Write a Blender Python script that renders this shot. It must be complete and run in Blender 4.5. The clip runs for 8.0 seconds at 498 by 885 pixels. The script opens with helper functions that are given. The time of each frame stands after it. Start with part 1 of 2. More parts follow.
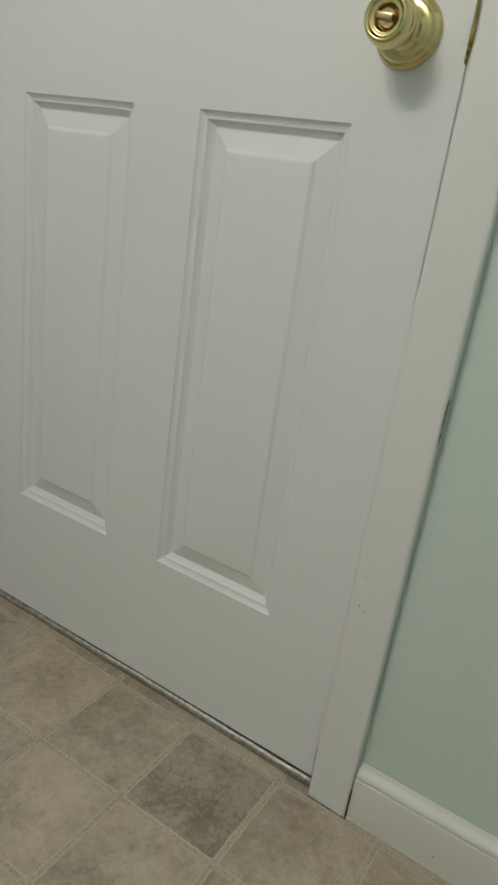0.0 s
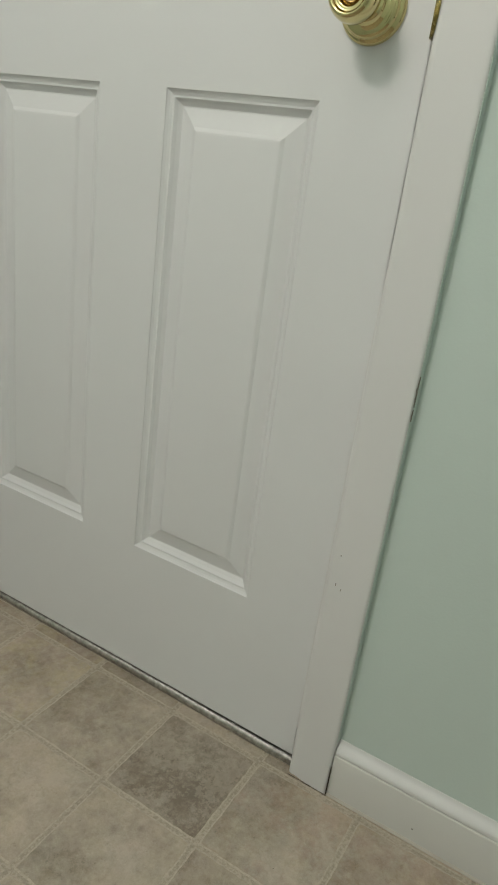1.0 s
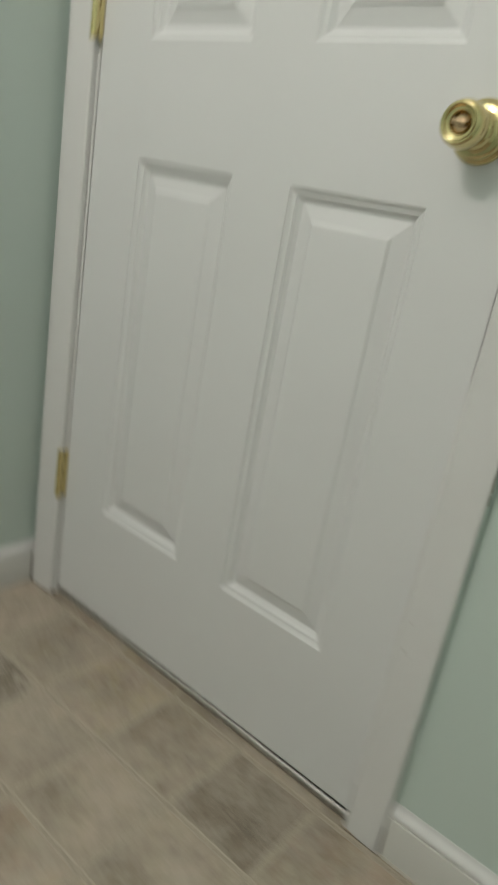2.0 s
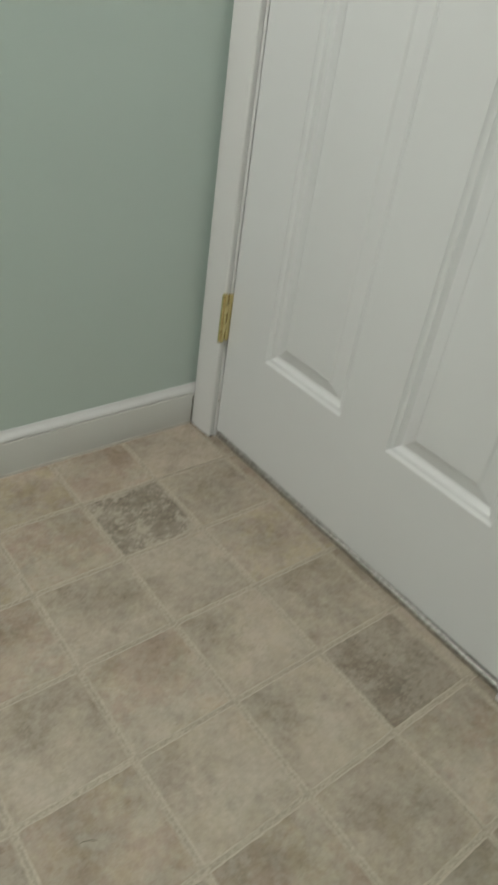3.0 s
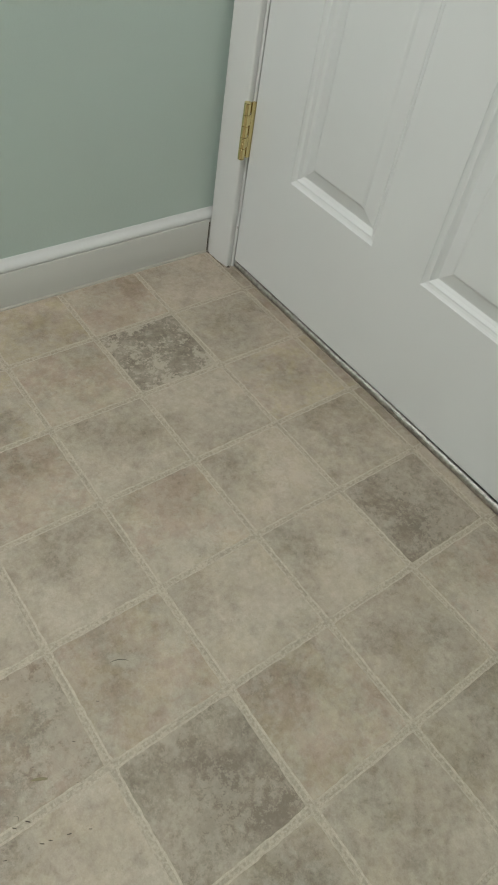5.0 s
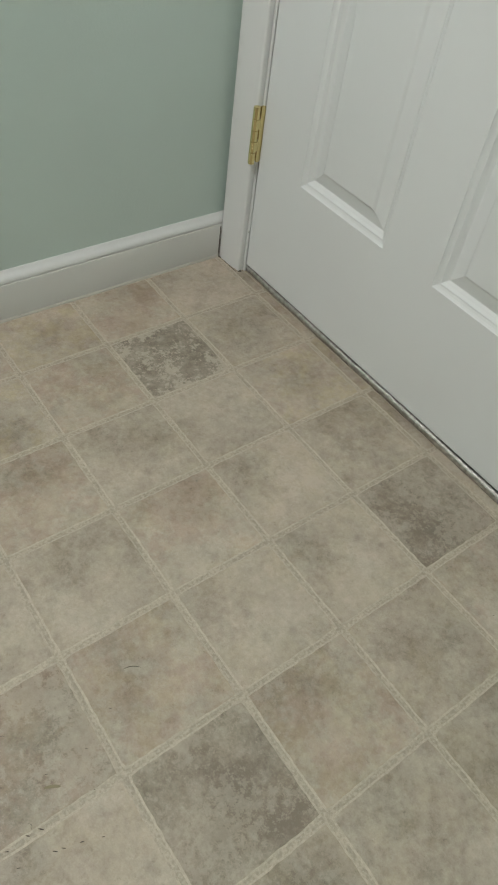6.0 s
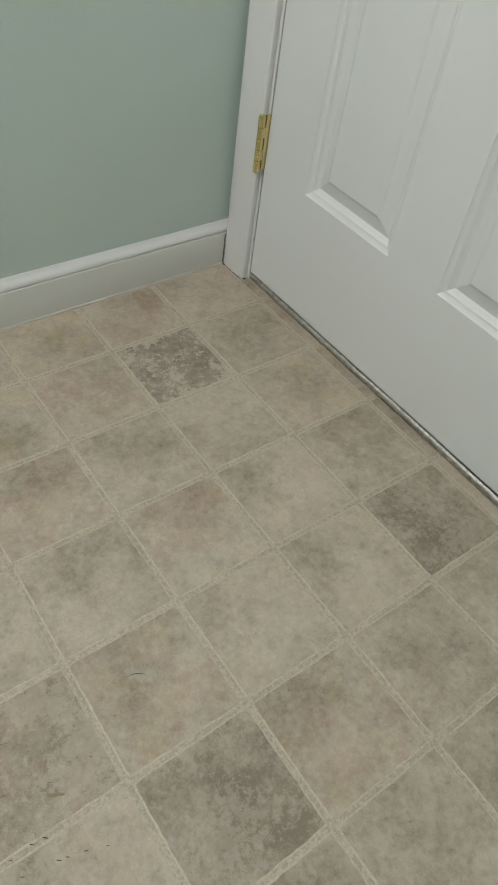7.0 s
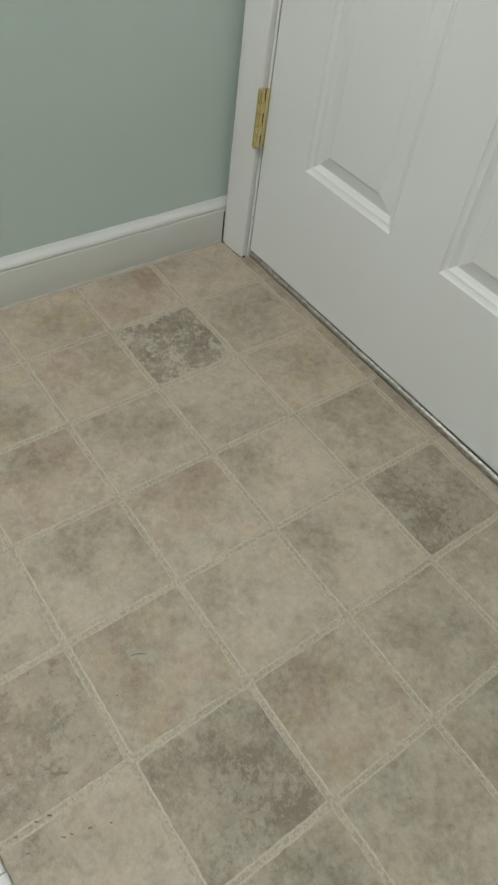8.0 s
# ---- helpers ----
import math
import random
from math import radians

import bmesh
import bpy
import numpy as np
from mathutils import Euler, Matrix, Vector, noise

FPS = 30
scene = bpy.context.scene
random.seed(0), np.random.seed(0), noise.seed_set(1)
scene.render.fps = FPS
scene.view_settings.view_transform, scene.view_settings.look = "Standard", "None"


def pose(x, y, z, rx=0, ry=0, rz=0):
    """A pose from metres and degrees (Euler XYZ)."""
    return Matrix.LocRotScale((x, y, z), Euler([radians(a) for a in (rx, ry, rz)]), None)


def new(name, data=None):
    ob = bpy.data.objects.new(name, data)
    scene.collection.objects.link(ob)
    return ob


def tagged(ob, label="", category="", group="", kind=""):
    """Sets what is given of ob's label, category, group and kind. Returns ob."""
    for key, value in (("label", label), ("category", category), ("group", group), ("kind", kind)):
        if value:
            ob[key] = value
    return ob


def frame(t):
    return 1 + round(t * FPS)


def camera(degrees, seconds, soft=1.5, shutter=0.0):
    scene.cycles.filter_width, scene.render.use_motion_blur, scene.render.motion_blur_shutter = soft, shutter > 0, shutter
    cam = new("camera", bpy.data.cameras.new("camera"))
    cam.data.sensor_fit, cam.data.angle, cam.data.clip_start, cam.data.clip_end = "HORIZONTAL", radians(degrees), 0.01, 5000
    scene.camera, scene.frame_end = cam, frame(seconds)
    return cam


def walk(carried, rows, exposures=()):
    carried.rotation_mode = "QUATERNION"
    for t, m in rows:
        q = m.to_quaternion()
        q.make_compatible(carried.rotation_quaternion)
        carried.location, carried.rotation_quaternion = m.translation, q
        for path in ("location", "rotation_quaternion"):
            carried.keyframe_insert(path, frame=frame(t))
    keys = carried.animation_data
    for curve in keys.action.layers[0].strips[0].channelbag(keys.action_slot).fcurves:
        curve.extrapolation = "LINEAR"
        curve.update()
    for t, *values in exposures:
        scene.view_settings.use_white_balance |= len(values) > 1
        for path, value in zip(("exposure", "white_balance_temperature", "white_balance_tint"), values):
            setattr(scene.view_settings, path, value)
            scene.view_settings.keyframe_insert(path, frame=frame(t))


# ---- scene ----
# ---- camera and its walk ----
cam = camera(39.515, 8.0, soft=1.9, shutter=0.9)
walk(cam, [
    (0.0, pose(0.9459, -0.7083, 0.7803, 68.528, -7.523, 32.935)),
    (0.3, pose(0.9469, -0.7053, 0.7757, 67.680, -6.412, 32.209)),
    (0.5, pose(0.9489, -0.7004, 0.7718, 67.021, -5.793, 32.126)),
    (0.7, pose(0.9521, -0.7019, 0.7734, 67.314, -6.568, 31.406)),
    (1.0, pose(0.9561, -0.7039, 0.7755, 67.689, -7.106, 31.211)),
    (1.2, pose(0.9638, -0.7061, 0.7817, 67.543, -6.852, 32.352)),
    (1.4, pose(0.9798, -0.7111, 0.7916, 65.584, -1.998, 35.322)),
    (1.5, pose(0.9807, -0.7164, 0.7966, 65.721, -1.032, 37.098)),
    (1.6, pose(0.9798, -0.7236, 0.8014, 66.015, -0.165, 37.542)),
    (1.8, pose(0.9848, -0.7421, 0.8205, 71.839, -1.540, 37.843)),
    (2.0, pose(0.9871, -0.7552, 0.8303, 69.586, -9.555, 40.577)),
    (2.1, pose(0.9795, -0.7565, 0.8304, 66.384, -10.441, 41.164)),
    (2.2, pose(0.9733, -0.7550, 0.8292, 64.762, -10.831, 45.019)),
    (3.3, pose(0.8993, -0.7358, 0.7977, 53.688, -6.806, 52.966)),
    (3.4, pose(0.8971, -0.7365, 0.7954, 53.583, -9.859, 51.036)),
    (3.5, pose(0.8967, -0.7377, 0.7948, 52.733, -11.851, 50.207)),
    (3.6, pose(0.8972, -0.7395, 0.7930, 51.975, -11.159, 50.180)),
    (3.8, pose(0.8876, -0.7358, 0.7878, 48.621, -13.221, 52.031)),
    (3.9, pose(0.8802, -0.7338, 0.7845, 47.137, -13.002, 51.321)),
    (4.0, pose(0.8777, -0.7330, 0.7819, 42.786, -13.744, 50.581)),
    (4.1, pose(0.8729, -0.7331, 0.7783, 39.618, -10.271, 53.446)),
    (4.2, pose(0.8741, -0.7352, 0.7762, 39.902, -9.071, 53.929)),
    (4.3, pose(0.8725, -0.7333, 0.7728, 40.146, -8.091, 54.662)),
    (4.5, pose(0.8773, -0.7362, 0.7752, 41.405, -8.045, 53.982)),
    (5.8, pose(0.8765, -0.7283, 0.7759, 41.669, -6.723, 53.918)),
    (6.0, pose(0.8776, -0.7261, 0.7774, 41.606, -6.358, 54.276)),
    (6.5, pose(0.8759, -0.7301, 0.7780, 42.256, -6.405, 54.344)),
    (7.0, pose(0.8749, -0.7313, 0.7752, 42.254, -6.446, 54.441)),
    (7.5, pose(0.8771, -0.7291, 0.7737, 42.077, -5.741, 54.097)),
    (8.0, pose(0.8708, -0.7288, 0.7749, 40.466, -6.316, 54.293)),
], exposures=[(0.0, -0.48, 6680, 11.0), (0.4, -0.32, 6620, 11.0), (1.6, -0.31, 6620, 11.0), (2.0, -0.44, 6620, 11.0), (2.3, -0.44, 6620, 11.0), (3.3, -0.12, 6400, 11.0), (4.1, -0.12, 6400, 11.0), (4.6, 0.0, 6300, 11.0), (8.0, 0.0, 6300, 11.0)])

# ---- world and light ----
world = bpy.data.worlds.new("world")
world.use_nodes = True
world.node_tree.nodes["Background"].inputs[0].default_value = (0.8, 0.85, 0.9, 1)
world.node_tree.nodes["Background"].inputs[1].default_value = 0.05
scene.world = world


def bulb(x, y, z, power):
    data = bpy.data.lights.new("vanity_bulb", "POINT")
    data.energy, data.shadow_soft_size, data.color = power, 0.040, (1.0, 0.900, 0.856)
    new("vanity_bulb", data).location = (x, y, z)


for bx in (0.17, 0.38):
    bulb(bx, -1.50, 2.05, 19.8)

# ---- plan, in metres: the door's hinge edge at x = 0, its face at y = 0, the floor at z = 0 ----
DOOR_L, DOOR_R, DOOR_TOP, DOOR_FOOT = 0.0032, 0.7100, 2.045, 0.018
CASE_OUT_L, CASE_IN_L = -0.0650, -0.0050
CASE_IN_R, CASE_OUT_R = 0.7136, 0.7717
CASE_Y = -0.0155
WALL_W, WALL_E, WALL_S, CEIL = -0.0790, 1.75, -1.80, 2.42
BASE_T, BASE_H = 0.0125, 0.088
PITCH = 0.1513
COLS = [-0.0660] + [0.0675 + PITCH * k for k in range(0, 12)]
ROWS = [0.004, -0.0221] + [-0.1781 - 0.1518 * k for k in range(0, 12)]


# ---- materials ----
class Nodes:
    def __init__(self, name):
        self.mat = bpy.data.materials.new(name)
        self.mat.use_nodes = True
        self.tree = self.mat.node_tree
        self.shader = self.tree.nodes["Principled BSDF"]

    def add(self, kind, **values):
        node = self.tree.nodes.new(kind)
        for key, value in values.items():
            if key == "operation":
                node.operation = value
            elif key == "data_type":
                node.data_type = value
            elif key == "noise_dimensions":
                node.noise_dimensions = value
            else:
                node.inputs[key].default_value = value
        return node

    def link(self, a, b):
        self.tree.links.new(a, b)

    def position(self):
        return self.add("ShaderNodeTexCoord").outputs["Object"]

    def noise(self, where, scale, detail=4.0, rough=0.55, w=None):
        n = self.add("ShaderNodeTexNoise", noise_dimensions="4D" if w else "3D")
        n.inputs["Scale"].default_value = scale
        n.inputs["Detail"].default_value = detail
        n.inputs["Roughness"].default_value = rough
        self.link(where, n.inputs["Vector"])
        if w:
            self.link(w, n.inputs["W"])
        return n.outputs["Fac"]

    def math(self, op, a, b=None, clamp=False):
        n = self.add("ShaderNodeMath", operation=op)
        n.use_clamp = clamp
        for i, v in enumerate((a, b)):
            if v is None:
                continue
            if isinstance(v, (int, float)):
                n.inputs[i].default_value = v
            else:
                self.link(v, n.inputs[i])
        return n.outputs[0]

    def span(self, v, lo, hi, to_lo=0.0, to_hi=1.0):
        n = self.add("ShaderNodeMapRange")
        self.link(v, n.inputs[0])
        for i, x in enumerate((lo, hi, to_lo, to_hi)):
            n.inputs[i + 1].default_value = x
        return n.outputs[0]

    def mix(self, fac, a, b):
        n = self.add("ShaderNodeMix", data_type="RGBA")
        for i, v in ((0, fac), (6, a), (7, b)):
            if isinstance(v, (int, float)):
                n.inputs[i].default_value = v
            elif isinstance(v, tuple):
                n.inputs[i].default_value = (*v, 1)
            else:
                self.link(v, n.inputs[i])
        return n.outputs[2]

    def bump(self, height, strength, distance):
        n = self.add("ShaderNodeBump")
        n.inputs["Strength"].default_value = strength
        n.inputs["Distance"].default_value = distance
        self.link(height, n.inputs["Height"])
        self.link(n.outputs[0], self.shader.inputs["Normal"])

    def colour(self, v):
        if isinstance(v, tuple):
            self.shader.inputs["Base Color"].default_value = (*v, 1)
        else:
            self.link(v, self.shader.inputs["Base Color"])

    def rough(self, v):
        if isinstance(v, (int, float)):
            self.shader.inputs["Roughness"].default_value = v
        else:
            self.link(v, self.shader.inputs["Roughness"])


def painted(name, light, dark, rough, grain, depth, stain=0.35):
    n = Nodes(name)
    p = n.position()
    broad, fine = n.noise(p, 3.5, 3), n.noise(p, grain, 3)
    n.colour(n.mix(n.span(broad, 0.35, 0.75, 0.0, stain), light, dark))
    n.rough(n.span(fine, 0.3, 0.7, rough - 0.06, rough + 0.08))
    n.bump(n.math("ADD", fine, n.math("MULTIPLY", broad, 0.6)), 0.25, depth)
    n.shader.inputs["Specular IOR Level"].default_value = 0.4
    return n.mat


WHITE_DOOR = painted("white_door_paint", (0.705, 0.713, 0.722), (0.660, 0.667, 0.668), 0.42, 130, 0.0006)
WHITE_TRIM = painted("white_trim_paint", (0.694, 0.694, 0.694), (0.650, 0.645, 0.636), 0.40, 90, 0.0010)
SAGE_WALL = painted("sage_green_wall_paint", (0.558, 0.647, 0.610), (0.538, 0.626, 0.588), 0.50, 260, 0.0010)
BASE_PAINT = painted("greyer_baseboard_paint", (0.625, 0.620, 0.595), (0.575, 0.570, 0.540), 0.38, 90, 0.0008)
CEILING_PAINT = painted("ceiling_paint", (0.80, 0.80, 0.78), (0.76, 0.76, 0.74), 0.8, 200, 0.001)


def worn_metal(name, light, dark, rough_lo, rough_hi, scale, depth):
    n = Nodes(name)
    p = n.position()
    a, b = n.noise(p, scale, 5), n.noise(p, scale * 7, 3)
    n.colour(n.mix(n.span(a, 0.35, 0.7), light, dark))
    n.rough(n.span(b, 0.3, 0.7, rough_lo, rough_hi))
    n.shader.inputs["Metallic"].default_value = 1.0
    n.bump(b, 0.3, depth)
    return n.mat


BRASS = worn_metal("polished_brass", (0.68, 0.59, 0.31), (0.58, 0.49, 0.24), 0.05, 0.10, 30, 0.00005)
BRASS_DULL = worn_metal("satin_brass", (0.80, 0.69, 0.36), (0.70, 0.59, 0.29), 0.18, 0.28, 40, 0.00002)
BRASS_OLIVE = worn_metal("olive_toned_brass", (0.46, 0.40, 0.22), (0.30, 0.25, 0.13), 0.16, 0.30, 60, 0.00005)
# turn button's brass, a copper-brown reflection put into its base colour
BRASS_REFLECTION = worn_metal("brass_with_copper_reflection", (0.66, 0.46, 0.30), (0.50, 0.34, 0.21), 0.12, 0.22, 60, 0.00008)
STEEL = worn_metal("worn_aluminium", (0.56, 0.55, 0.53), (0.30, 0.29, 0.27), 0.30, 0.56, 150, 0.0022)


def vinyl_tile():
    """Printed vinyl. Object colour: tone, pink, ochre and chalk of a print; its "patch": middle and radius of a darker cloud."""
    n = Nodes("printed_vinyl_tile")
    info = n.add("ShaderNodeObjectInfo")
    p = n.position()
    w = n.math("MULTIPLY", info.outputs["Random"], 40.0)
    sep = n.add("ShaderNodeSeparateColor")
    n.link(info.outputs["Color"], sep.inputs[0])
    tone, pink, gold = sep.outputs
    chalk = info.outputs["Alpha"]
    cloud = n.noise(p, 13, 5, 0.60, w)
    blot = n.noise(p, 34, 8, 0.74, n.math("ADD", w, 5.0))
    veins = n.noise(p, 110, 7, 0.74, n.math("ADD", w, 9.0))
    grain = n.noise(p, 520, 3, 0.6, w)
    # the darker cloud, with a torn outline
    patch = n.add("ShaderNodeAttribute")
    patch.attribute_type, patch.attribute_name = "OBJECT", "patch"
    at = n.add("ShaderNodeSeparateXYZ")
    n.link(patch.outputs["Vector"], at.inputs[0])
    here = n.add("ShaderNodeSeparateXYZ")
    n.link(p, here.inputs[0])
    dx, dy = n.math("SUBTRACT", here.outputs[0], at.outputs[0]), n.math("SUBTRACT", here.outputs[1], at.outputs[1])
    far = n.math("SQRT", n.math("ADD", n.math("MULTIPLY", dx, dx), n.math("MULTIPLY", dy, dy)))
    far = n.math("DIVIDE", far, at.outputs[2])
    far = n.math("ADD", far, n.math("MULTIPLY", n.math("SUBTRACT", n.noise(p, 24, 9, 0.80, n.math("ADD", w, 15.0)), 0.5), 3.4))
    shade = n.span(far, 1.25, 0.45, 0.0, 0.24)
    level = n.math("ADD", tone, n.math("MULTIPLY", n.math("SUBTRACT", cloud, 0.5), 1.15))
    level = n.math("ADD", level, shade)
    level = n.math("ADD", level, n.math("MULTIPLY", n.math("SUBTRACT", blot, 0.5), 1.45))
    level = n.math("ADD", level, n.math("MULTIPLY", n.math("SUBTRACT", veins, 0.5), 1.15))
    level = n.math("ADD", level, n.math("MULTIPLY", n.math("SUBTRACT", grain, 0.5), 0.38))
    fleck = n.noise(p, 130, 6, 0.76, n.math("ADD", w, 21.0))
    level = n.math("ADD", level, n.span(fleck, 0.59, 0.65, 0.0, 0.28), clamp=True)
    base = n.mix(level, PALE, DARK)
    blush = n.math("ADD", n.math("MULTIPLY", n.noise(p, 15, 8, 0.72, n.math("ADD", w, 11.0)), 0.75), n.math("MULTIPLY", veins, 0.25))
    base = n.mix(n.math("MULTIPLY", n.span(blush, 0.455, 0.540), pink), base, n.mix(level, PINK_PALE, PINK_DARK))
    ochre = n.math("ADD", n.math("MULTIPLY", n.noise(p, 18, 8, 0.72, n.math("ADD", w, 27.0)), 0.75), n.math("MULTIPLY", blot, 0.25))
    base = n.mix(n.math("MULTIPLY", n.span(ochre, 0.470, 0.560), gold), base, n.mix(level, OCHRE_PALE, OCHRE_DARK))
    # chalky islands inside the dark prints
    chalky = n.math("ADD", n.noise(p, 105, 9, 0.80, n.math("ADD", w, 3.0)), n.math("MULTIPLY", n.math("SUBTRACT", n.noise(p, 17, 2, 0.5, n.math("ADD", w, 31.0)), 0.5), 0.55))
    base = n.mix(n.math("MULTIPLY", n.span(chalky, 0.50, 0.53), chalk), base, n.mix(veins, PALE, (0.40, 0.35, 0.29)))
    n.colour(base)
    n.rough(n.span(veins, 0.3, 0.7, 0.42, 0.60))
    n.bump(n.math("ADD", grain, n.math("MULTIPLY", veins, 1.5)), 0.30, 0.0008)
    n.shader.inputs["Specular IOR Level"].default_value = 0.35
    return n.mat


PALE, DARK = (0.520, 0.460, 0.378), (0.200, 0.170, 0.135)
PINK_PALE, PINK_DARK = (0.495, 0.392, 0.318), (0.245, 0.186, 0.142)
OCHRE_PALE, OCHRE_DARK = (0.535, 0.462, 0.315), (0.285, 0.230, 0.152)


def vinyl_joint(name, light, dark):
    n = Nodes(name)
    p = n.position()
    speck, broad = n.noise(p, 260, 5, 0.70), n.noise(p, 22, 3)
    tint = n.math("ADD", n.span(speck, 0.40, 0.60), n.math("MULTIPLY", n.math("SUBTRACT", broad, 0.5), 1.2), clamp=True)
    n.colour(n.mix(tint, light, dark))
    n.rough(0.55)
    n.bump(speck, 0.6, 0.0015)
    return n.mat


TILE = vinyl_tile()
TILE_RIM = vinyl_joint("printed_tile_rim", (0.530, 0.466, 0.376), (0.425, 0.372, 0.298))
GROUT = vinyl_joint("printed_grout", (0.495, 0.434, 0.350), (0.338, 0.295, 0.235))


def plain(name, colour, rough):
    n = Nodes(name)
    p = n.position()
    n.colour(n.mix(n.noise(p, 40, 3), colour, tuple(c * 0.7 for c in colour)))
    n.rough(rough)
    return n.mat


SEALANT = plain("pale_sealant", (0.55, 0.52, 0.46), 0.6)
DIRT = plain("dark_dirt", (0.10, 0.08, 0.06), 0.9)
WORN_EDGE = plain("worn_paint_edge", (0.22, 0.19, 0.16), 0.85)
BARE_WOOD = plain("bare_casing_wood", (0.20, 0.17, 0.13), 0.85)
# dark colour that stands in for shade in the gaps round the door
SHADOW_GAP = plain("dark_gap_backing", (0.10, 0.09, 0.08), 0.9)


# ---- builders ----
def mesh_of(name, bm, *materials):
    bmesh.ops.recalc_face_normals(bm, faces=bm.faces)
    data = bpy.data.meshes.new(name)
    bm.to_mesh(data)
    bm.free()
    for m in materials:
        data.materials.append(m)
    return data


def part(name, bm, material, parent, label="", smooth=False):
    ob = new(name, mesh_of(name, bm, material))
    ob.parent = parent
    if smooth:
        ob.data.shade_smooth()
    return tagged(ob, label) if label else ob


def thing(name, label, category, kind="", at=(0, 0, 0)):
    ob = new(name)
    ob.location = at
    ob.empty_display_size = 0.05
    return tagged(ob, label, category, kind=kind)


def box(bm, x0, x1, y0, y1, z0, z1, bevel=0.0):
    made = bmesh.ops.create_cube(bm, size=1)
    for v in made["verts"]:
        v.co = Vector(((x0 + x1) / 2 + v.co.x * (x1 - x0), (y0 + y1) / 2 + v.co.y * (y1 - y0), (z0 + z1) / 2 + v.co.z * (z1 - z0)))
    if bevel:
        edges = list({e for v in made["verts"] for e in v.link_edges})
        bmesh.ops.bevel(bm, geom=edges, offset=bevel, segments=2, affect="EDGES", profile=0.6)
    return bm


def run(profile, place, s0, s1, steps=1):
    """A closed profile of (a, b) swept from s0 to s1; place(a, b, s) gives the point."""
    bm = bmesh.new()
    rings = []
    for i in range(steps + 1):
        s = s0 + (s1 - s0) * i / steps
        rings.append([bm.verts.new(place(a, b, s)) for a, b in profile])
    n = len(profile)
    for r, q in zip(rings, rings[1:]):
        for i in range(n):
            bm.faces.new((r[i], r[(i + 1) % n], q[(i + 1) % n], q[i]))
    bm.faces.new(rings[0][::-1])
    bm.faces.new(rings[-1])
    return bm


def lathe(outline, segments=48):
    """A body of revolution about the y axis: (radius, y) from one end to the other."""
    bm = bmesh.new()
    rings = []
    for r, y in outline:
        if r < 1e-6:
            rings.append([bm.verts.new((0, y, 0))])
        else:
            rings.append([bm.verts.new((r * math.cos(2 * math.pi * k / segments), y, r * math.sin(2 * math.pi * k / segments))) for k in range(segments)])
    for a, b in zip(rings, rings[1:]):
        for k in range(segments):
            j = (k + 1) % segments
            if len(a) == 1:
                bm.faces.new((a[0], b[k], b[j]))
            elif len(b) == 1:
                bm.faces.new((a[k], b[0], a[j]))
            else:
                bm.faces.new((a[k], b[k], b[j], a[j]))
    return bm


# ---- structure ----
def structure(name, bm, material, label, category):
    return tagged(new(name, mesh_of(name, bm, material)), label, category, kind="structure")


floor = structure("floor", box(bmesh.new(), WALL_W - 0.1, WALL_E + 0.1, WALL_S - 0.1, 0.30, -0.05, -0.0009), GROUT,
                  "beige stone-print sheet vinyl floor with a square tile pattern", "floor")
structure("ceiling", box(bmesh.new(), WALL_W - 0.1, WALL_E + 0.1, WALL_S - 0.1, 0.12, CEIL, CEIL + 0.08), CEILING_PAINT,
          "plain white painted ceiling", "ceiling")
wall = bmesh.new()
box(wall, WALL_W - 0.1, -0.024, 0.0, 0.115, -0.0012, CEIL)
box(wall, 0.735, WALL_E + 0.1, 0.0, 0.115, -0.0012, CEIL)
box(wall, -0.024, 0.735, 0.0, 0.115, 2.068, CEIL)
structure("wall_north", wall, SAGE_WALL, "pale sage green painted wall round the white door", "wall")
structure("wall_west", box(bmesh.new(), WALL_W - 0.1, WALL_W, WALL_S - 0.1, 0.0, -0.0012, CEIL), SAGE_WALL, "pale sage green painted side wall", "wall")
structure("wall_east", box(bmesh.new(), WALL_E, WALL_E + 0.1, WALL_S - 0.1, 0.0, -0.0012, CEIL), SAGE_WALL, "plain pale sage green painted wall", "wall")
structure("wall_south", box(bmesh.new(), WALL_W, WALL_E, WALL_S - 0.1, WALL_S, -0.0012, CEIL), SAGE_WALL, "plain pale sage green painted wall", "wall")
# added dark sheet; gives the door's gaps their shade by colour
structure("backdrop", box(bmesh.new(), -0.3, 1.0, 0.30, 0.32, -0.05, 2.4), SHADOW_GAP, "added dark sheet behind the closed door's gaps", "backdrop")

# baseboards: a flat board, slightly darker, and a rounded cap moulding in trim white
T, Hb = BASE_T, BASE_H
BOARD = [(0, -0.0012), (T, -0.0012), (T, 0.0668), (T - 0.0004, 0.0676), (T - 0.0012, 0.0680), (0, 0.0680)]
CAP = [(0, 0.0676), (T - 0.0026, 0.0676), (T - 0.0022, 0.0690), (T - 0.0014, 0.0698), (T - 0.0013, 0.0708), (T - 0.0014, 0.0732), (T - 0.0023, 0.0758),
       (T - 0.0044, 0.0786), (T - 0.0070, 0.0812), (T - 0.0092, 0.0836), (T - 0.0104, 0.0858), (T - 0.0115, Hb), (0, Hb)]


def eased(ob, degrees):
    ob.data.shade_smooth()
    ob.data.set_sharp_from_angle(angle=radians(degrees))
    return ob


def baseboard(place, s0, s1, label):
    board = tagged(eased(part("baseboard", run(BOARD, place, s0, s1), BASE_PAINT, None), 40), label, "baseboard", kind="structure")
    eased(part("cap_moulding", run(CAP, place, s0, s1), WHITE_TRIM, board, "lighter white cap moulding"), 40)


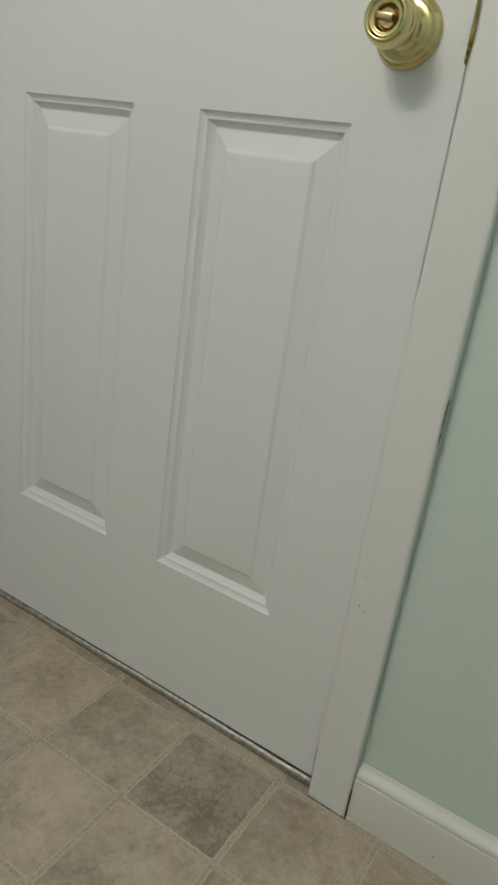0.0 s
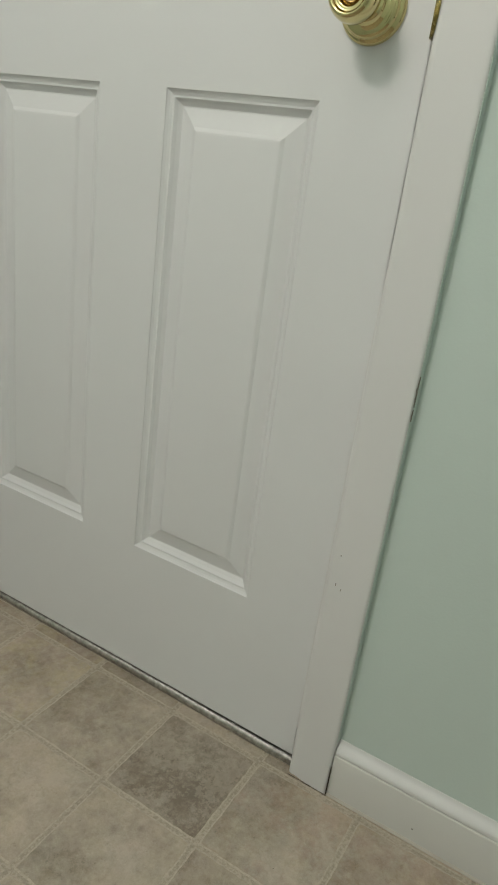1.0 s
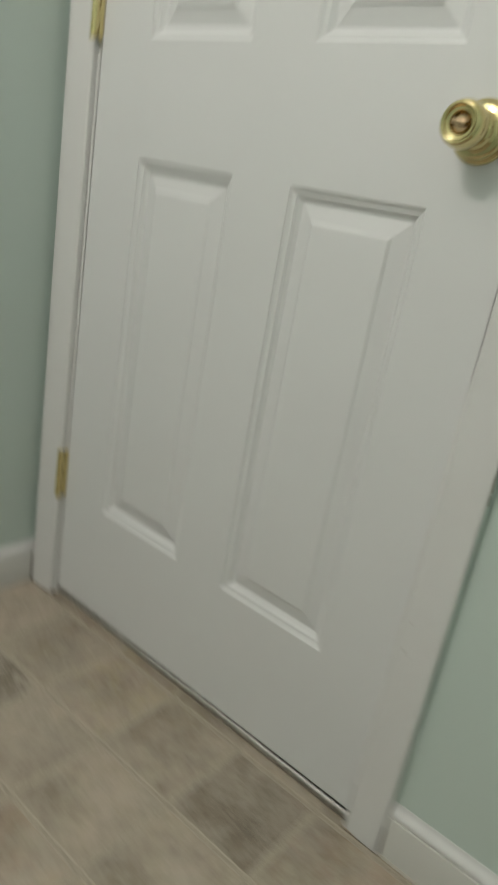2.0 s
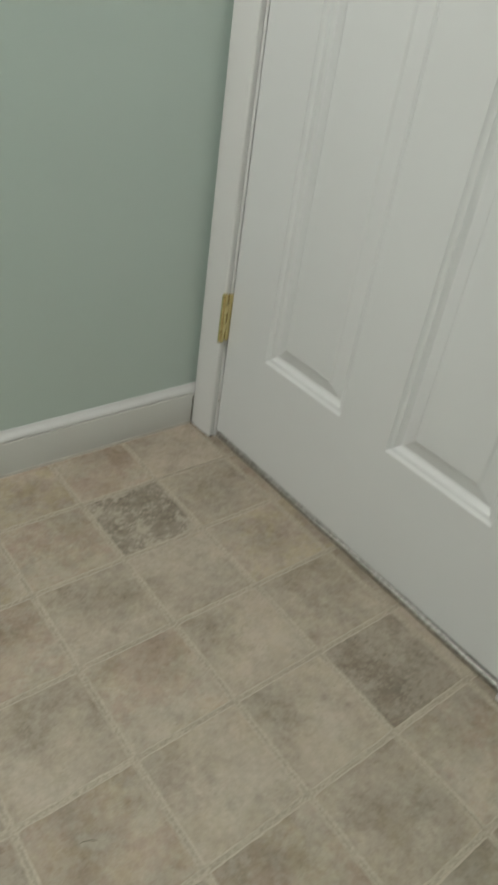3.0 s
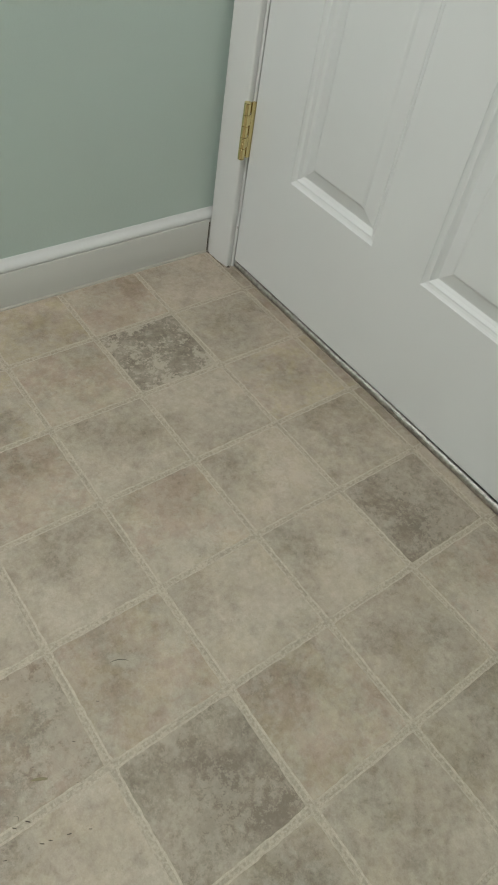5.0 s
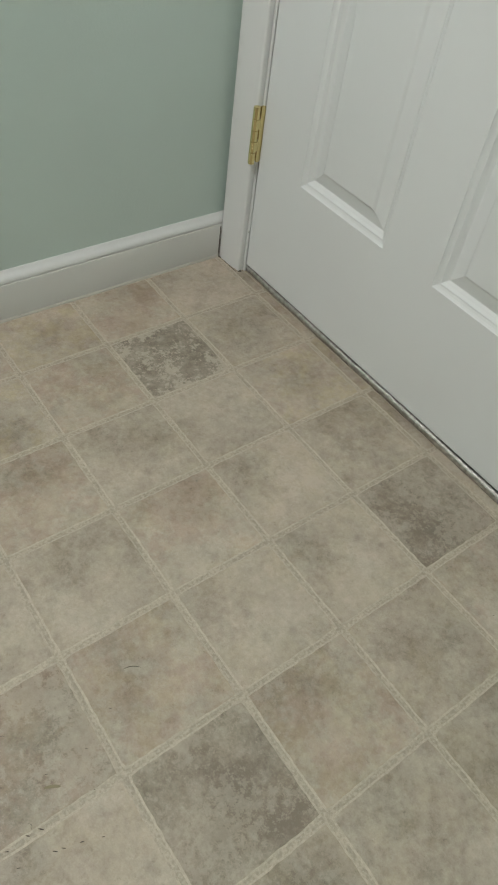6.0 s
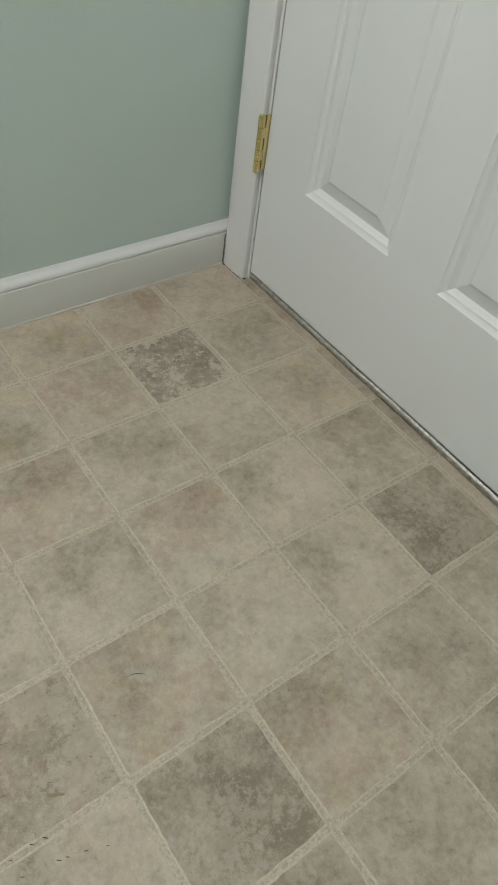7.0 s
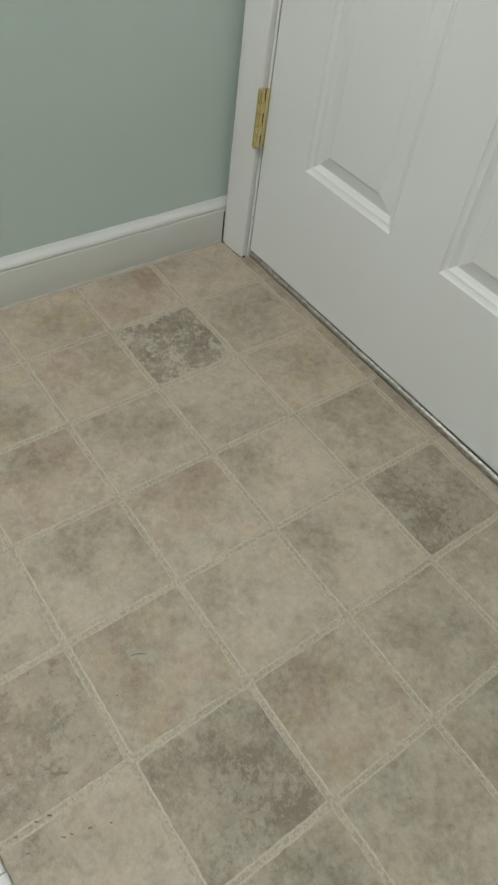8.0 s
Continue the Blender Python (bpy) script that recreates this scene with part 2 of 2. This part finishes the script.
baseboard(lambda a, b, s: (WALL_W + a, s, b), -0.0002, WALL_S, "greyish white moulded baseboard along the green wall")
baseboard(lambda a, b, s: (s, -a, b), CASE_OUT_R + 0.0012, WALL_E, "greyish white moulded baseboard beside the door casing")

# door frame: jambs, stop, casings, strike plate
door_frame = thing("door_frame", "white painted door frame with scuffed flat casings", "door frame", "structure")
C = -CASE_Y
CASING = [(0.0, 0.0), (0.0, 0.0082), (0.0008, 0.0096), (0.0024, 0.0112), (0.0050, 0.0121), (0.0075, 0.0121), (0.0100, 0.0117), (0.016, 0.0127), (0.030, 0.0146), (0.045, C), (0.0550, C - 0.0002),
          (0.0582, C - 0.0008), (0.0596, C - 0.0020), (0.0600, C - 0.0034), (0.0600, 0.0)]
eased(part("casing", run(CASING[:2] + [(0.0008, 0.0096), (0.0026, 0.0106), (0.0055, 0.0112)] + CASING[-9:], lambda a, b, s: (CASE_IN_L - a, -b, s), -0.0010, 2.075), WHITE_TRIM, door_frame), 40)
eased(part("casing", run([(a * 0.0581 / 0.0600, b) for a, b in CASING], lambda a, b, s: (CASE_IN_R + a, -b, s), -0.0010, 2.075), WHITE_TRIM, door_frame), 40)
part("head_casing", run(CASING, lambda a, b, s: (s, -b, 2.075 + a), CASE_OUT_L, CASE_OUT_R), WHITE_TRIM, door_frame)
part("jamb", box(bmesh.new(), -0.0225, 0.0002, 0.0006, 0.115, 0.0, 2.068, 0.001), WHITE_TRIM, door_frame)
part("jamb", box(bmesh.new(), 0.7111, 0.7345, 0.0006, 0.115, 0.0, 2.068, 0.001), WHITE_TRIM, door_frame)
part("head_jamb", box(bmesh.new(), 0.0004, 0.7114, 0.0006, 0.115, 2.049, 2.067, 0.001), WHITE_TRIM, door_frame)

# wall paint carried onto the casings' outer sides
part("paint_line", box(bmesh.new(), CASE_OUT_R, CASE_OUT_R + 0.0007, -0.0116, -0.0002, 0.089, 2.075), SAGE_WALL, door_frame, "green wall paint on the casing's side")
# added cove strip that hides the latch side gap's dark line low down
seam = run([(0.7090, -0.0003), (0.7092, 0.0015), (0.7138, 0.0015), (0.7138, -0.0036), (0.7122, -0.0017), (0.7106, -0.0007)], lambda a, b, s: (a, b, s), 0.070, 0.690, 8)
for v in seam.verts:
    if v.co.z > 0.64:
        v.co.y = min(v.co.y + 0.0024, 0.0015)
part("paint_seam", seam, WHITE_TRIM, door_frame, "added cove strip softening the gap line")
# chipped paint and nicks
for nx, ny, nz, sx, sz in ((0.7278, -0.0143, 0.3567, 0.0012, 0.0016), (0.7281, -0.0143, 0.3165, 0.0010, 0.0034), (0.7357, -0.0150, 0.3121, 0.0010, 0.0022), (0.0005, -0.0010, 0.0862, 0.0012, 0.0040),
                           (CASE_OUT_R + 0.0004, -0.0126, 0.0300, 0.0016, 0.0100)):
    part("nick", box(bmesh.new(), nx - sx * 0.36, nx + sx * 0.36, ny - 0.0002, ny + 0.0004, nz - sz * 0.55, nz + sz * 0.55, 0.0001), WORN_EDGE, door_frame, "dark nick in the paint")
chip = bmesh.new()
chip_rng = random.Random(8)
for z0, count, wide in ((0.5560, 11, 0.0008), (0.5400, 5, 0.0005)):
    edge = [(z0 + 0.0034 * k, wide * chip_rng.uniform(0.35, 1.0) * math.sin(math.pi * (k + 0.5) / count)) for k in range(count)]
    ring_a = [chip.verts.new((CASE_OUT_R + 0.0009, -0.0100, z)) for z, d in edge]
    ring_b = [chip.verts.new((CASE_OUT_R + 0.0007 - d, -0.0125 - d * 3.0, z)) for z, d in edge]
    for k in range(count - 1):
        chip.faces.new((ring_a[k], ring_a[k + 1], ring_b[k + 1], ring_b[k]))
part("chip", chip, BARE_WOOD, door_frame, "chipped paint with bare wood")

# grime in the joints at the casings' feet
def grime(x0, x1, y0, y1, z0, z1, seed):
    g = random.Random(seed)
    bm = bmesh.new()
    along_z = z1 - z0 > x1 - x0
    rings = []
    for k in range(13):
        f = k / 12
        w = g.uniform(0.35, 1.0) * math.sin(math.pi * (f * 0.9 + 0.05)) ** 0.5
        if along_z:
            xm, h = (x0 + x1) / 2, (x1 - x0) / 2 * w
            z = z0 + (z1 - z0) * f
            ring = [(xm - h, y1, z), (xm - h, y0, z), (xm + h, y0, z), (xm + h, y1, z)]
        else:
            x, h = x0 + (x1 - x0) * f, (z1 - z0) * w
            ring = [(x, y1, z0), (x, y1 - (y1 - y0) * w, z0), (x, y1 - (y1 - y0) * w * 0.5, z0 + h), (x, y1, z0 + h)]
        rings.append([bm.verts.new(q) for q in ring])
    for a, b in zip(rings, rings[1:]):
        for i in range(4):
            bm.faces.new((a[i], a[(i + 1) % 4], b[(i + 1) % 4], b[i]))
    bm.faces.new(rings[0][::-1])
    bm.faces.new(rings[-1])
    return part("grime", bm, DIRT, door_frame, "dark grime in the joint")


grime(-0.0672, -0.0648, -0.0163, -0.0150, 0.0, 0.064, 1)
grime(-0.0672, -0.0560, -0.0190, -0.0152, 0.0002, 0.0022, 2)
grime(-0.0550, -0.0060, -0.0170, -0.0152, 0.0002, 0.0012, 3)
grime(-0.0062, -0.0004, -0.0125, -0.0060, 0.0002, 0.0030, 4)
grime(CASE_OUT_R + 0.0003, CASE_OUT_R + 0.0013, -0.0166, -0.0120, 0.0, 0.050, 5)
grime(0.7150, CASE_OUT_R, -0.0172, -0.0152, 0.0002, 0.0012, 6)
grime(CASE_OUT_R + 0.004, 0.98, -0.0150, -0.0122, 0.0002, 0.0010, 7)

# threshold strip under the door
nose = [(0.060, 0.0), (0.0030, 0.0), (0.0026, 0.0015)] + [(0.0058 - 0.0058 * math.cos(radians(a)), 0.0064 + 0.0060 * math.sin(radians(a))) for a in range(-45, 136, 15)] + [(0.0112, 0.0092), (0.060, 0.0092)]
threshold = thing("threshold", "scuffed silver metal threshold strip under the door", "threshold", "structure")


def wavy(a, b, s):
    k = noise.noise(Vector((s * 14.0, 0.3, 0.0))) * 0.0010 + noise.noise(Vector((s * 45.0, 4.0, 0.0))) * 0.0003 + noise.noise(Vector((s * 170.0, 8.0, 0.0))) * 0.00012
    return (s, 0.0026 - 0.0100 * s + a + (k if a < 0.03 else 0.0), b * (1.0 + 0.42 * s) - 0.0011 + (k * 0.6 if b > 0.003 else 0.0))


strip = part("strip", run(nose, wavy, 0.0006, 0.7112, 240), STEEL, threshold)
strip.data.shade_smooth()
strip.data.set_sharp_from_angle(angle=radians(50))

# ---- the door ----
door = thing("door_1", "closed white moulded panel door with brass hardware", "door", "structure")
PX = [(0.1145, 0.3090), (0.4100, 0.6053)]
PZ = [(0.2320, 0.8380), (1.0030, 1.8200)]
# inset from the panel's outer line, depth behind the face
STICKING = [(0.0, 0.0), (0.0010, 0.0014), (0.0036, 0.0034), (0.0066, 0.0048), (0.0088, 0.0050), (0.0098, 0.0060), (0.0122, 0.0088), (0.0150, 0.0110), (0.0164, 0.0122), (0.0180, 0.0123), (0.0376, 0.0066), (0.0396, 0.0050), (0.0418, 0.0038), (0.0440, 0.0033), (0.0455, 0.0032)]


def door_slab():
    bm = bmesh.new()
    c = 0.0018
    xs = [DOOR_L + c, PX[0][0], PX[0][1], PX[1][0], PX[1][1], DOOR_R - c]
    zs = [DOOR_FOOT + c, *PZ[0], *PZ[1], DOOR_TOP - c]
    grid = [[bm.verts.new((x, 0, z)) for x in xs] for z in zs]
    for j in range(len(zs) - 1):
        for i in range(len(xs) - 1):
            corners = (grid[j][i], grid[j][i + 1], grid[j + 1][i + 1], grid[j + 1][i])
            if i in (1, 3) and j in (1, 3):
                ring = corners
                x0, x1, z0, z1 = xs[i], xs[i + 1], zs[j], zs[j + 1]
                for d, depth in STICKING[1:]:
                    nxt = [bm.verts.new(q) for q in ((x0 + d, depth, z0 + d), (x1 - d, depth, z0 + d), (x1 - d, depth, z1 - d), (x0 + d, depth, z1 - d))]
                    for k in range(4):
                        bm.faces.new((ring[k], ring[(k + 1) % 4], nxt[(k + 1) % 4], nxt[k]))
                    ring = nxt
                bm.faces.new(ring)
            else:
                bm.faces.new(corners)
    rim = grid[0] + [row[-1] for row in grid[1:]] + grid[-1][-2::-1] + [row[0] for row in grid[-2:0:-1]]

    def spread(v, y, e):
        x = v.co.x - e if abs(v.co.x - xs[0]) < 1e-6 else v.co.x + e if abs(v.co.x - xs[-1]) < 1e-6 else v.co.x
        z = v.co.z - e if abs(v.co.z - zs[0]) < 1e-6 else v.co.z + e if abs(v.co.z - zs[-1]) < 1e-6 else v.co.z
        return bm.verts.new((x, y, z))
    ring = rim
    for y, e in ((0.0005, 0.0012), (0.0018, c), (0.035, c)):
        nxt = [spread(v, y, e) for v in rim]
        for k in range(len(rim)):
            j = (k + 1) % len(rim)
            bm.faces.new((ring[k], ring[j], nxt[j], nxt[k]))
        ring = nxt
    bm.faces.new(ring)
    return bm


slab = part("slab", door_slab(), WHITE_DOOR, door)
slab.data.shade_smooth()
slab.data.set_sharp_from_angle(angle=radians(11))

# knob with its rose and turn button
KX, KZ = 0.6480, 0.9210
rose = part("rose", lathe([(0.0, 0.001), (0.0325, 0.001), (0.0330, -0.001), (0.0326, -0.0035), (0.0305, -0.0060), (0.0285, -0.0068), (0.0282, -0.0080), (0.0276, -0.0098), (0.0265, -0.0112), (0.0253, -0.0119), (0.0240, -0.0122), (0.0226, -0.01245), (0.0212, -0.0129),
                           (0.0197, -0.0138), (0.0182, -0.0153), (0.0168, -0.0180), (0.0155, -0.0218), (0.0, -0.0218)], 64), BRASS, door, "polished brass door rose", True)
rose.location = (KX, 0, KZ)
knob = part("knob", lathe([(0.0, -0.016), (0.0135, -0.016), (0.0128, -0.0240), (0.0140, -0.0268), (0.0178, -0.0290), (0.0188, -0.0312), (0.0180, -0.0335), (0.0184, -0.0352), (0.0215, -0.0385), (0.0234, -0.0430),
                           (0.0238, -0.0480), (0.0232, -0.0530), (0.0214, -0.0580), (0.0196, -0.0606), (0.0182, -0.0612), (0.0170, -0.0606), (0.0160, -0.0585), (0.0142, -0.0572), (0.0130, -0.0578), (0.0116, -0.0572), (0.0104, -0.0545), (0.0100, -0.0510),
                           (0.0, -0.0508)], 64), BRASS, door, "polished round brass door knob", True)
knob.location = (KX, 0, KZ)
button = lathe([(0.0, -0.0495), (0.0080, -0.0495), (0.0082, -0.0500), (0.0082, -0.0548), (0.0076, -0.0556), (0.0, -0.0556)], 32)
box(button, -0.0078, 0.0078, -0.0630, -0.0540, -0.0026, 0.0026, 0.0009)
turn = eased(part("turn_button", button, BRASS_REFLECTION, knob, "brass privacy lock button"), 35)
turn.rotation_euler = (0, radians(8), 0)


def hinge(z0, height=0.0915):
    hx, hy, r = 0.0006, -0.0150, 0.0058
    leaf_mesh = box(bmesh.new(), 0.0012, 0.0030, hy + 0.0078, 0.030, z0, z0 + height, 0.0004)
    for z in (z0, z0 + height * 2 / 5, z0 + height * 4 / 5):
        box(leaf_mesh, -0.0022, -0.0006, hy + 0.0030, 0.0004, z + 0.0006, z + height / 5 - 0.0006)
    for k in (1, 3):
        box(leaf_mesh, 0.0012, 0.0030, hy + 0.0030, hy + 0.0086, z0 + height * k / 5 + 0.0006, z0 + height * (k + 1) / 5 - 0.0006)
    leaf = part("hinge", leaf_mesh, BRASS_DULL, door, "brass butt hinge")
    for k in range(5):
        a, b = z0 + height * k / 5 + 0.0005, z0 + height * (k + 1) / 5 - 0.0005
        bm = lathe([(0, 0), (r - 0.0003, 0), (r, 0.0003), (r, b - a - 0.0003), (r - 0.0003, b - a), (0, b - a)], 24)
        bmesh.ops.transform(bm, matrix=Matrix.Translation((hx, hy, a)) @ Matrix.Rotation(radians(90), 4, "X"), verts=bm.verts)
        eased(part("knuckle", bm, BRASS_DULL, leaf), 40)
    for z, s in ((z0 + height, 1), (z0, -1)):
        bm = lathe([(0, 0), (r * 0.92, 0), (r * 0.95, 0.0010), (r * 0.6, 0.0018), (0, 0.0021)], 24)
        bmesh.ops.transform(bm, matrix=Matrix.Translation((hx, hy, z)) @ Matrix.Rotation(radians(90 * s), 4, "X"), verts=bm.verts)
        part("pin_head", bm, BRASS_DULL, leaf)


hinge(0.2215)
hinge(0.9990)

# strike plate lip on the latch side jamb
strike = bmesh.new()
outline = [(math.cos(math.pi * k / 16), math.sin(math.pi * k / 16)) for k in range(17)]
front = [strike.verts.new((0.7104 + 0.0056 * b ** 0.7, -0.0128 + 0.0030 * (1 - b), KZ + 0.003 + 0.029 * a)) for a, b in outline]
back = [strike.verts.new((0.7104 + 0.0050 * b ** 0.7, 0.0005, KZ + 0.003 + 0.029 * a)) for a, b in outline]
for k in range(16):
    strike.faces.new((front[k], front[k + 1], back[k + 1], back[k]))
strike.faces.new(front)
strike.faces.new(back[::-1])
part("strike_plate", strike, BRASS_OLIVE, door_frame, "narrow tarnished brass strike plate lip")

# ---- the floor's tiles ----
tile_rng = random.Random(4)
tile_meshes = {}
GAP, RIM = 0.0025, 0.0023


def tile_mesh(w, d, variant):
    key = (round(w, 3), round(d, 3), variant)
    if key in tile_meshes:
        return tile_meshes[key]
    bm = bmesh.new()
    outer, inner = [], []
    n = 18
    for side in range(4):
        for k in range(n):
            f = -1 + 2 * k / n
            x, y = ((f, -1), (1, f), (-f, 1), (-1, -f))[side]
            jx, jy = (tile_rng.uniform(-0.0003, 0.0003) for _ in range(2))
            r = 0.0008 if k == 0 else 0.0
            ox, oy = x * (w / 2 - GAP - r), y * (d / 2 - GAP - r)
            ix, iy = x * (w / 2 - GAP - RIM - r) + jx * 2.2, y * (d / 2 - GAP - RIM - r) + jy * 2.2
            outer.append(bm.verts.new((ox + jx, oy + jy, -0.0005)))
            inner.append(bm.verts.new((ix, iy, 0.0)))
    bm.faces.new(inner)
    m = len(outer)
    for k in range(m):
        f = bm.faces.new((outer[k], outer[(k + 1) % m], inner[(k + 1) % m], inner[k]))
        f.material_index = 1
    tile_meshes[key] = mesh_of("tile", bm, TILE, TILE_RIM)
    return tile_meshes[key]


# the prints of the sheet: tone, pink, ochre, chalk; middle (in half tiles) and radius (m) of the darker cloud
PRINT = {
    "M": ((0.62, 0.05, 0.05, 0.90), (0.10, 0.05, 0.090)),   # grey with chalky islands
    "D": ((0.57, 0.28, 0.10, 0.42), (0.30, -0.25, 0.090)),  # dark brown-grey
    "B": ((0.62, 0.25, 0.10, 0.40), (0.45, 0.45, 0.090)),   # large dark print, darkest at one corner
    "P": ((0.28, 0.35, 0.25, 0.32), (-0.80, -0.80, 0.060)),  # pale
    "Q": ((0.28, 0.30, 0.20, 0.32), (0.75, 0.40, 0.065)),   # pale with a grey side
    "G": ((0.40, 0.35, 0.30, 0.32), (-0.55, 0.10, 0.080)),  # grey
    "H": ((0.34, 0.30, 0.20, 0.32), (-0.65, 0.60, 0.085)),  # grey corner, pale middle
    "K": ((0.44, 0.30, 0.30, 0.25), (-0.40, 0.50, 0.095)),  # grey-brown half
    "R": ((0.36, 0.95, 0.30, 0.32), (-0.75, 0.35, 0.065)),  # rosy
    "S": ((0.55, 0.80, 0.25, 0.45), (-0.30, 0.30, 0.085)),  # dusky pink with chalk
    "O": ((0.35, 0.60, 0.80, 0.32), (0.15, 0.15, 0.055)),   # ochre with a brown heart
    "N": ((0.40, 0.90, 0.45, 0.32), (-0.60, -0.50, 0.075)),  # ochre, brown towards one corner
}
# one row of letters for each row of tiles, starting at the hinge corner
SHEET = ["GROGPGRPGNPH", "PGOGDRNPQGRP", "RMQPPGKDPNQG", "ORHRPNGQPRGP", "RORHNBGQPRNP", "PSRQSPHGROPN"]
for i in range(len(COLS) - 1):
    for j in range(len(ROWS) - 1):
        x0, x1, y1, y0 = COLS[i], COLS[i + 1], ROWS[j], ROWS[j + 1]
        if x1 > WALL_E or y0 < WALL_S:
            continue
        ob = new("tile", tile_mesh(x1 - x0, y1 - y0, (i * 3 + j * 5) % 4))
        ob.location = ((x0 + x1) / 2, (y0 + y1) / 2, 0)
        ob.parent = floor
        tone, patch = PRINT[SHEET[j % 6][i % 12]]
        ob.color = tone
        ob["patch"] = (patch[0] * 0.075, patch[1] * 0.075, patch[2])

# bead of sealant where the vinyl meets the side baseboard
bead = [(0.0, -0.001), (0.0030, -0.001), (0.0026, 0.0012), (0.0012, 0.0024), (0.0, 0.0030)]
tagged(part("trim", run(bead, lambda a, b, s: (WALL_W + BASE_T + a - 0.0002, s, b), -0.017, WALL_S, 1), SEALANT, None), "pale bead of sealant along the baseboard", "trim", kind="structure")
tagged(part("trim", run(bead, lambda a, b, s: (s, -BASE_T - a + 0.0002, b), CASE_OUT_R + 0.002, WALL_E, 1), SEALANT, None), "yellowed bead of sealant along the baseboard", "trim", kind="structure")

# low white edging in two lengths beyond the last tiles
edging = thing("edging_strip", "low white edging strip lying on the vinyl", "edging", "structure")
for ex0, ex1, ey in ((0.560, 0.6938, -0.7775), (0.6952, 0.820, -0.7768)):
    part("strip", run([(0.0, 0.0003), (0.0, 0.0030), (0.0010, 0.0048), (0.0030, 0.0058), (0.0180, 0.0062), (0.0200, 0.0003)], lambda a, b, s: (s, ey - a, b), ex0, ex1), WHITE_TRIM, edging)

# lint, hairs and crumbs on the vinyl
lint = bmesh.new()
lint_rng = random.Random(3)


def crumb(x, y, length, width, turn_deg, bow=0.0):
    c, s = math.cos(radians(turn_deg)), math.sin(radians(turn_deg))
    rings = []
    for k in range(7):
        f = k / 6 * 2 - 1
        u, v = f * length * 0.42, bow * (1 - f * f)
        r = width * 0.36 * math.sqrt(max(0.05, 1 - f * f * 0.9))
        px, py = x + u * c - v * s, y + u * s + v * c
        rings.append([lint.verts.new((px - s * r * a, py + c * r * a, 0.0002 + min(r * b, 0.0007))) for a, b in ((1, 0), (0.5, 0.9), (-0.5, 0.9), (-1, 0))])
    for a, b in zip(rings, rings[1:]):
        for i in range(4):
            lint.faces.new((a[i], a[(i + 1) % 4], b[(i + 1) % 4], b[i]))
    lint.faces.new(rings[0][::-1])
    lint.faces.new(rings[-1])


crumb(0.5777, -0.5704, 0.0250, 0.0014, 64, 0.0026)
crumb(0.5684, -0.7237, 0.0140, 0.0006, 70, 0.001)
crumb(0.6158, -0.7432, 0.0070, 0.0009, 75, 0.001)
crumb(0.6640, -0.7332, 0.0090, 0.0006, 10, 0.003)
crumb(0.7399, -0.5413, 0.0130, 0.0006, 40, 0.004)
for cx, cy, size in ((0.6045, -0.6125, 0.0036), (0.6287, -0.6532, 0.0036), (0.6289, -0.6988, 0.0030), (0.6672, -0.6684, 0.0024), (0.6690, -0.6650, 0.0020), (0.6706, -0.7372, 0.0050), (0.6724, -0.7242, 0.0060),
                     (0.6721, -0.7587, 0.0040), (0.6976, -0.7214, 0.0055), (0.6995, -0.7136, 0.0045), (0.7046, -0.6966, 0.0050), (0.7123, -0.6776, 0.0040), (0.6912, -0.7553, 0.0040), (0.5418, -0.2381, 0.0022),
                     (0.7669, -0.1489, 0.0032)):
    crumb(cx, cy, size * 1.1, size * 0.27, 58 + lint_rng.uniform(-14, 14))
for cx, cy, size in ((-0.0636, -0.0172, 0.0040), (-0.0590, -0.0168, 0.0030), (0.7726, -0.0160, 0.0040), (0.7690, -0.0168, 0.0030), (-0.0045, -0.0100, 0.0034)):
    crumb(cx, cy, size, size * 0.55, lint_rng.uniform(-20, 20))
tagged(new("lint", mesh_of("lint", lint, DIRT)), "dark hairs and crumbs scattered on the vinyl", "lint", kind="stuff")
flake = bmesh.new()
lint = flake
crumb(0.6436, -0.6989, 0.0200, 0.0046, 62, 0.0008)
tagged(new("dried_flake", mesh_of("dried_flake", flake, plain("dried_olive_flake", (0.30, 0.265, 0.17), 0.9))), "small dried olive flake lying on the vinyl", "debris")
dot = box(bmesh.new(), 0.8892, 0.8912, -0.0131, -0.0122, 0.0214, 0.0227, 0.0002)
tagged(new("scuff", mesh_of("scuff", dot, DIRT)), "small dark scuff on the white baseboard", "scuff", kind="structure")
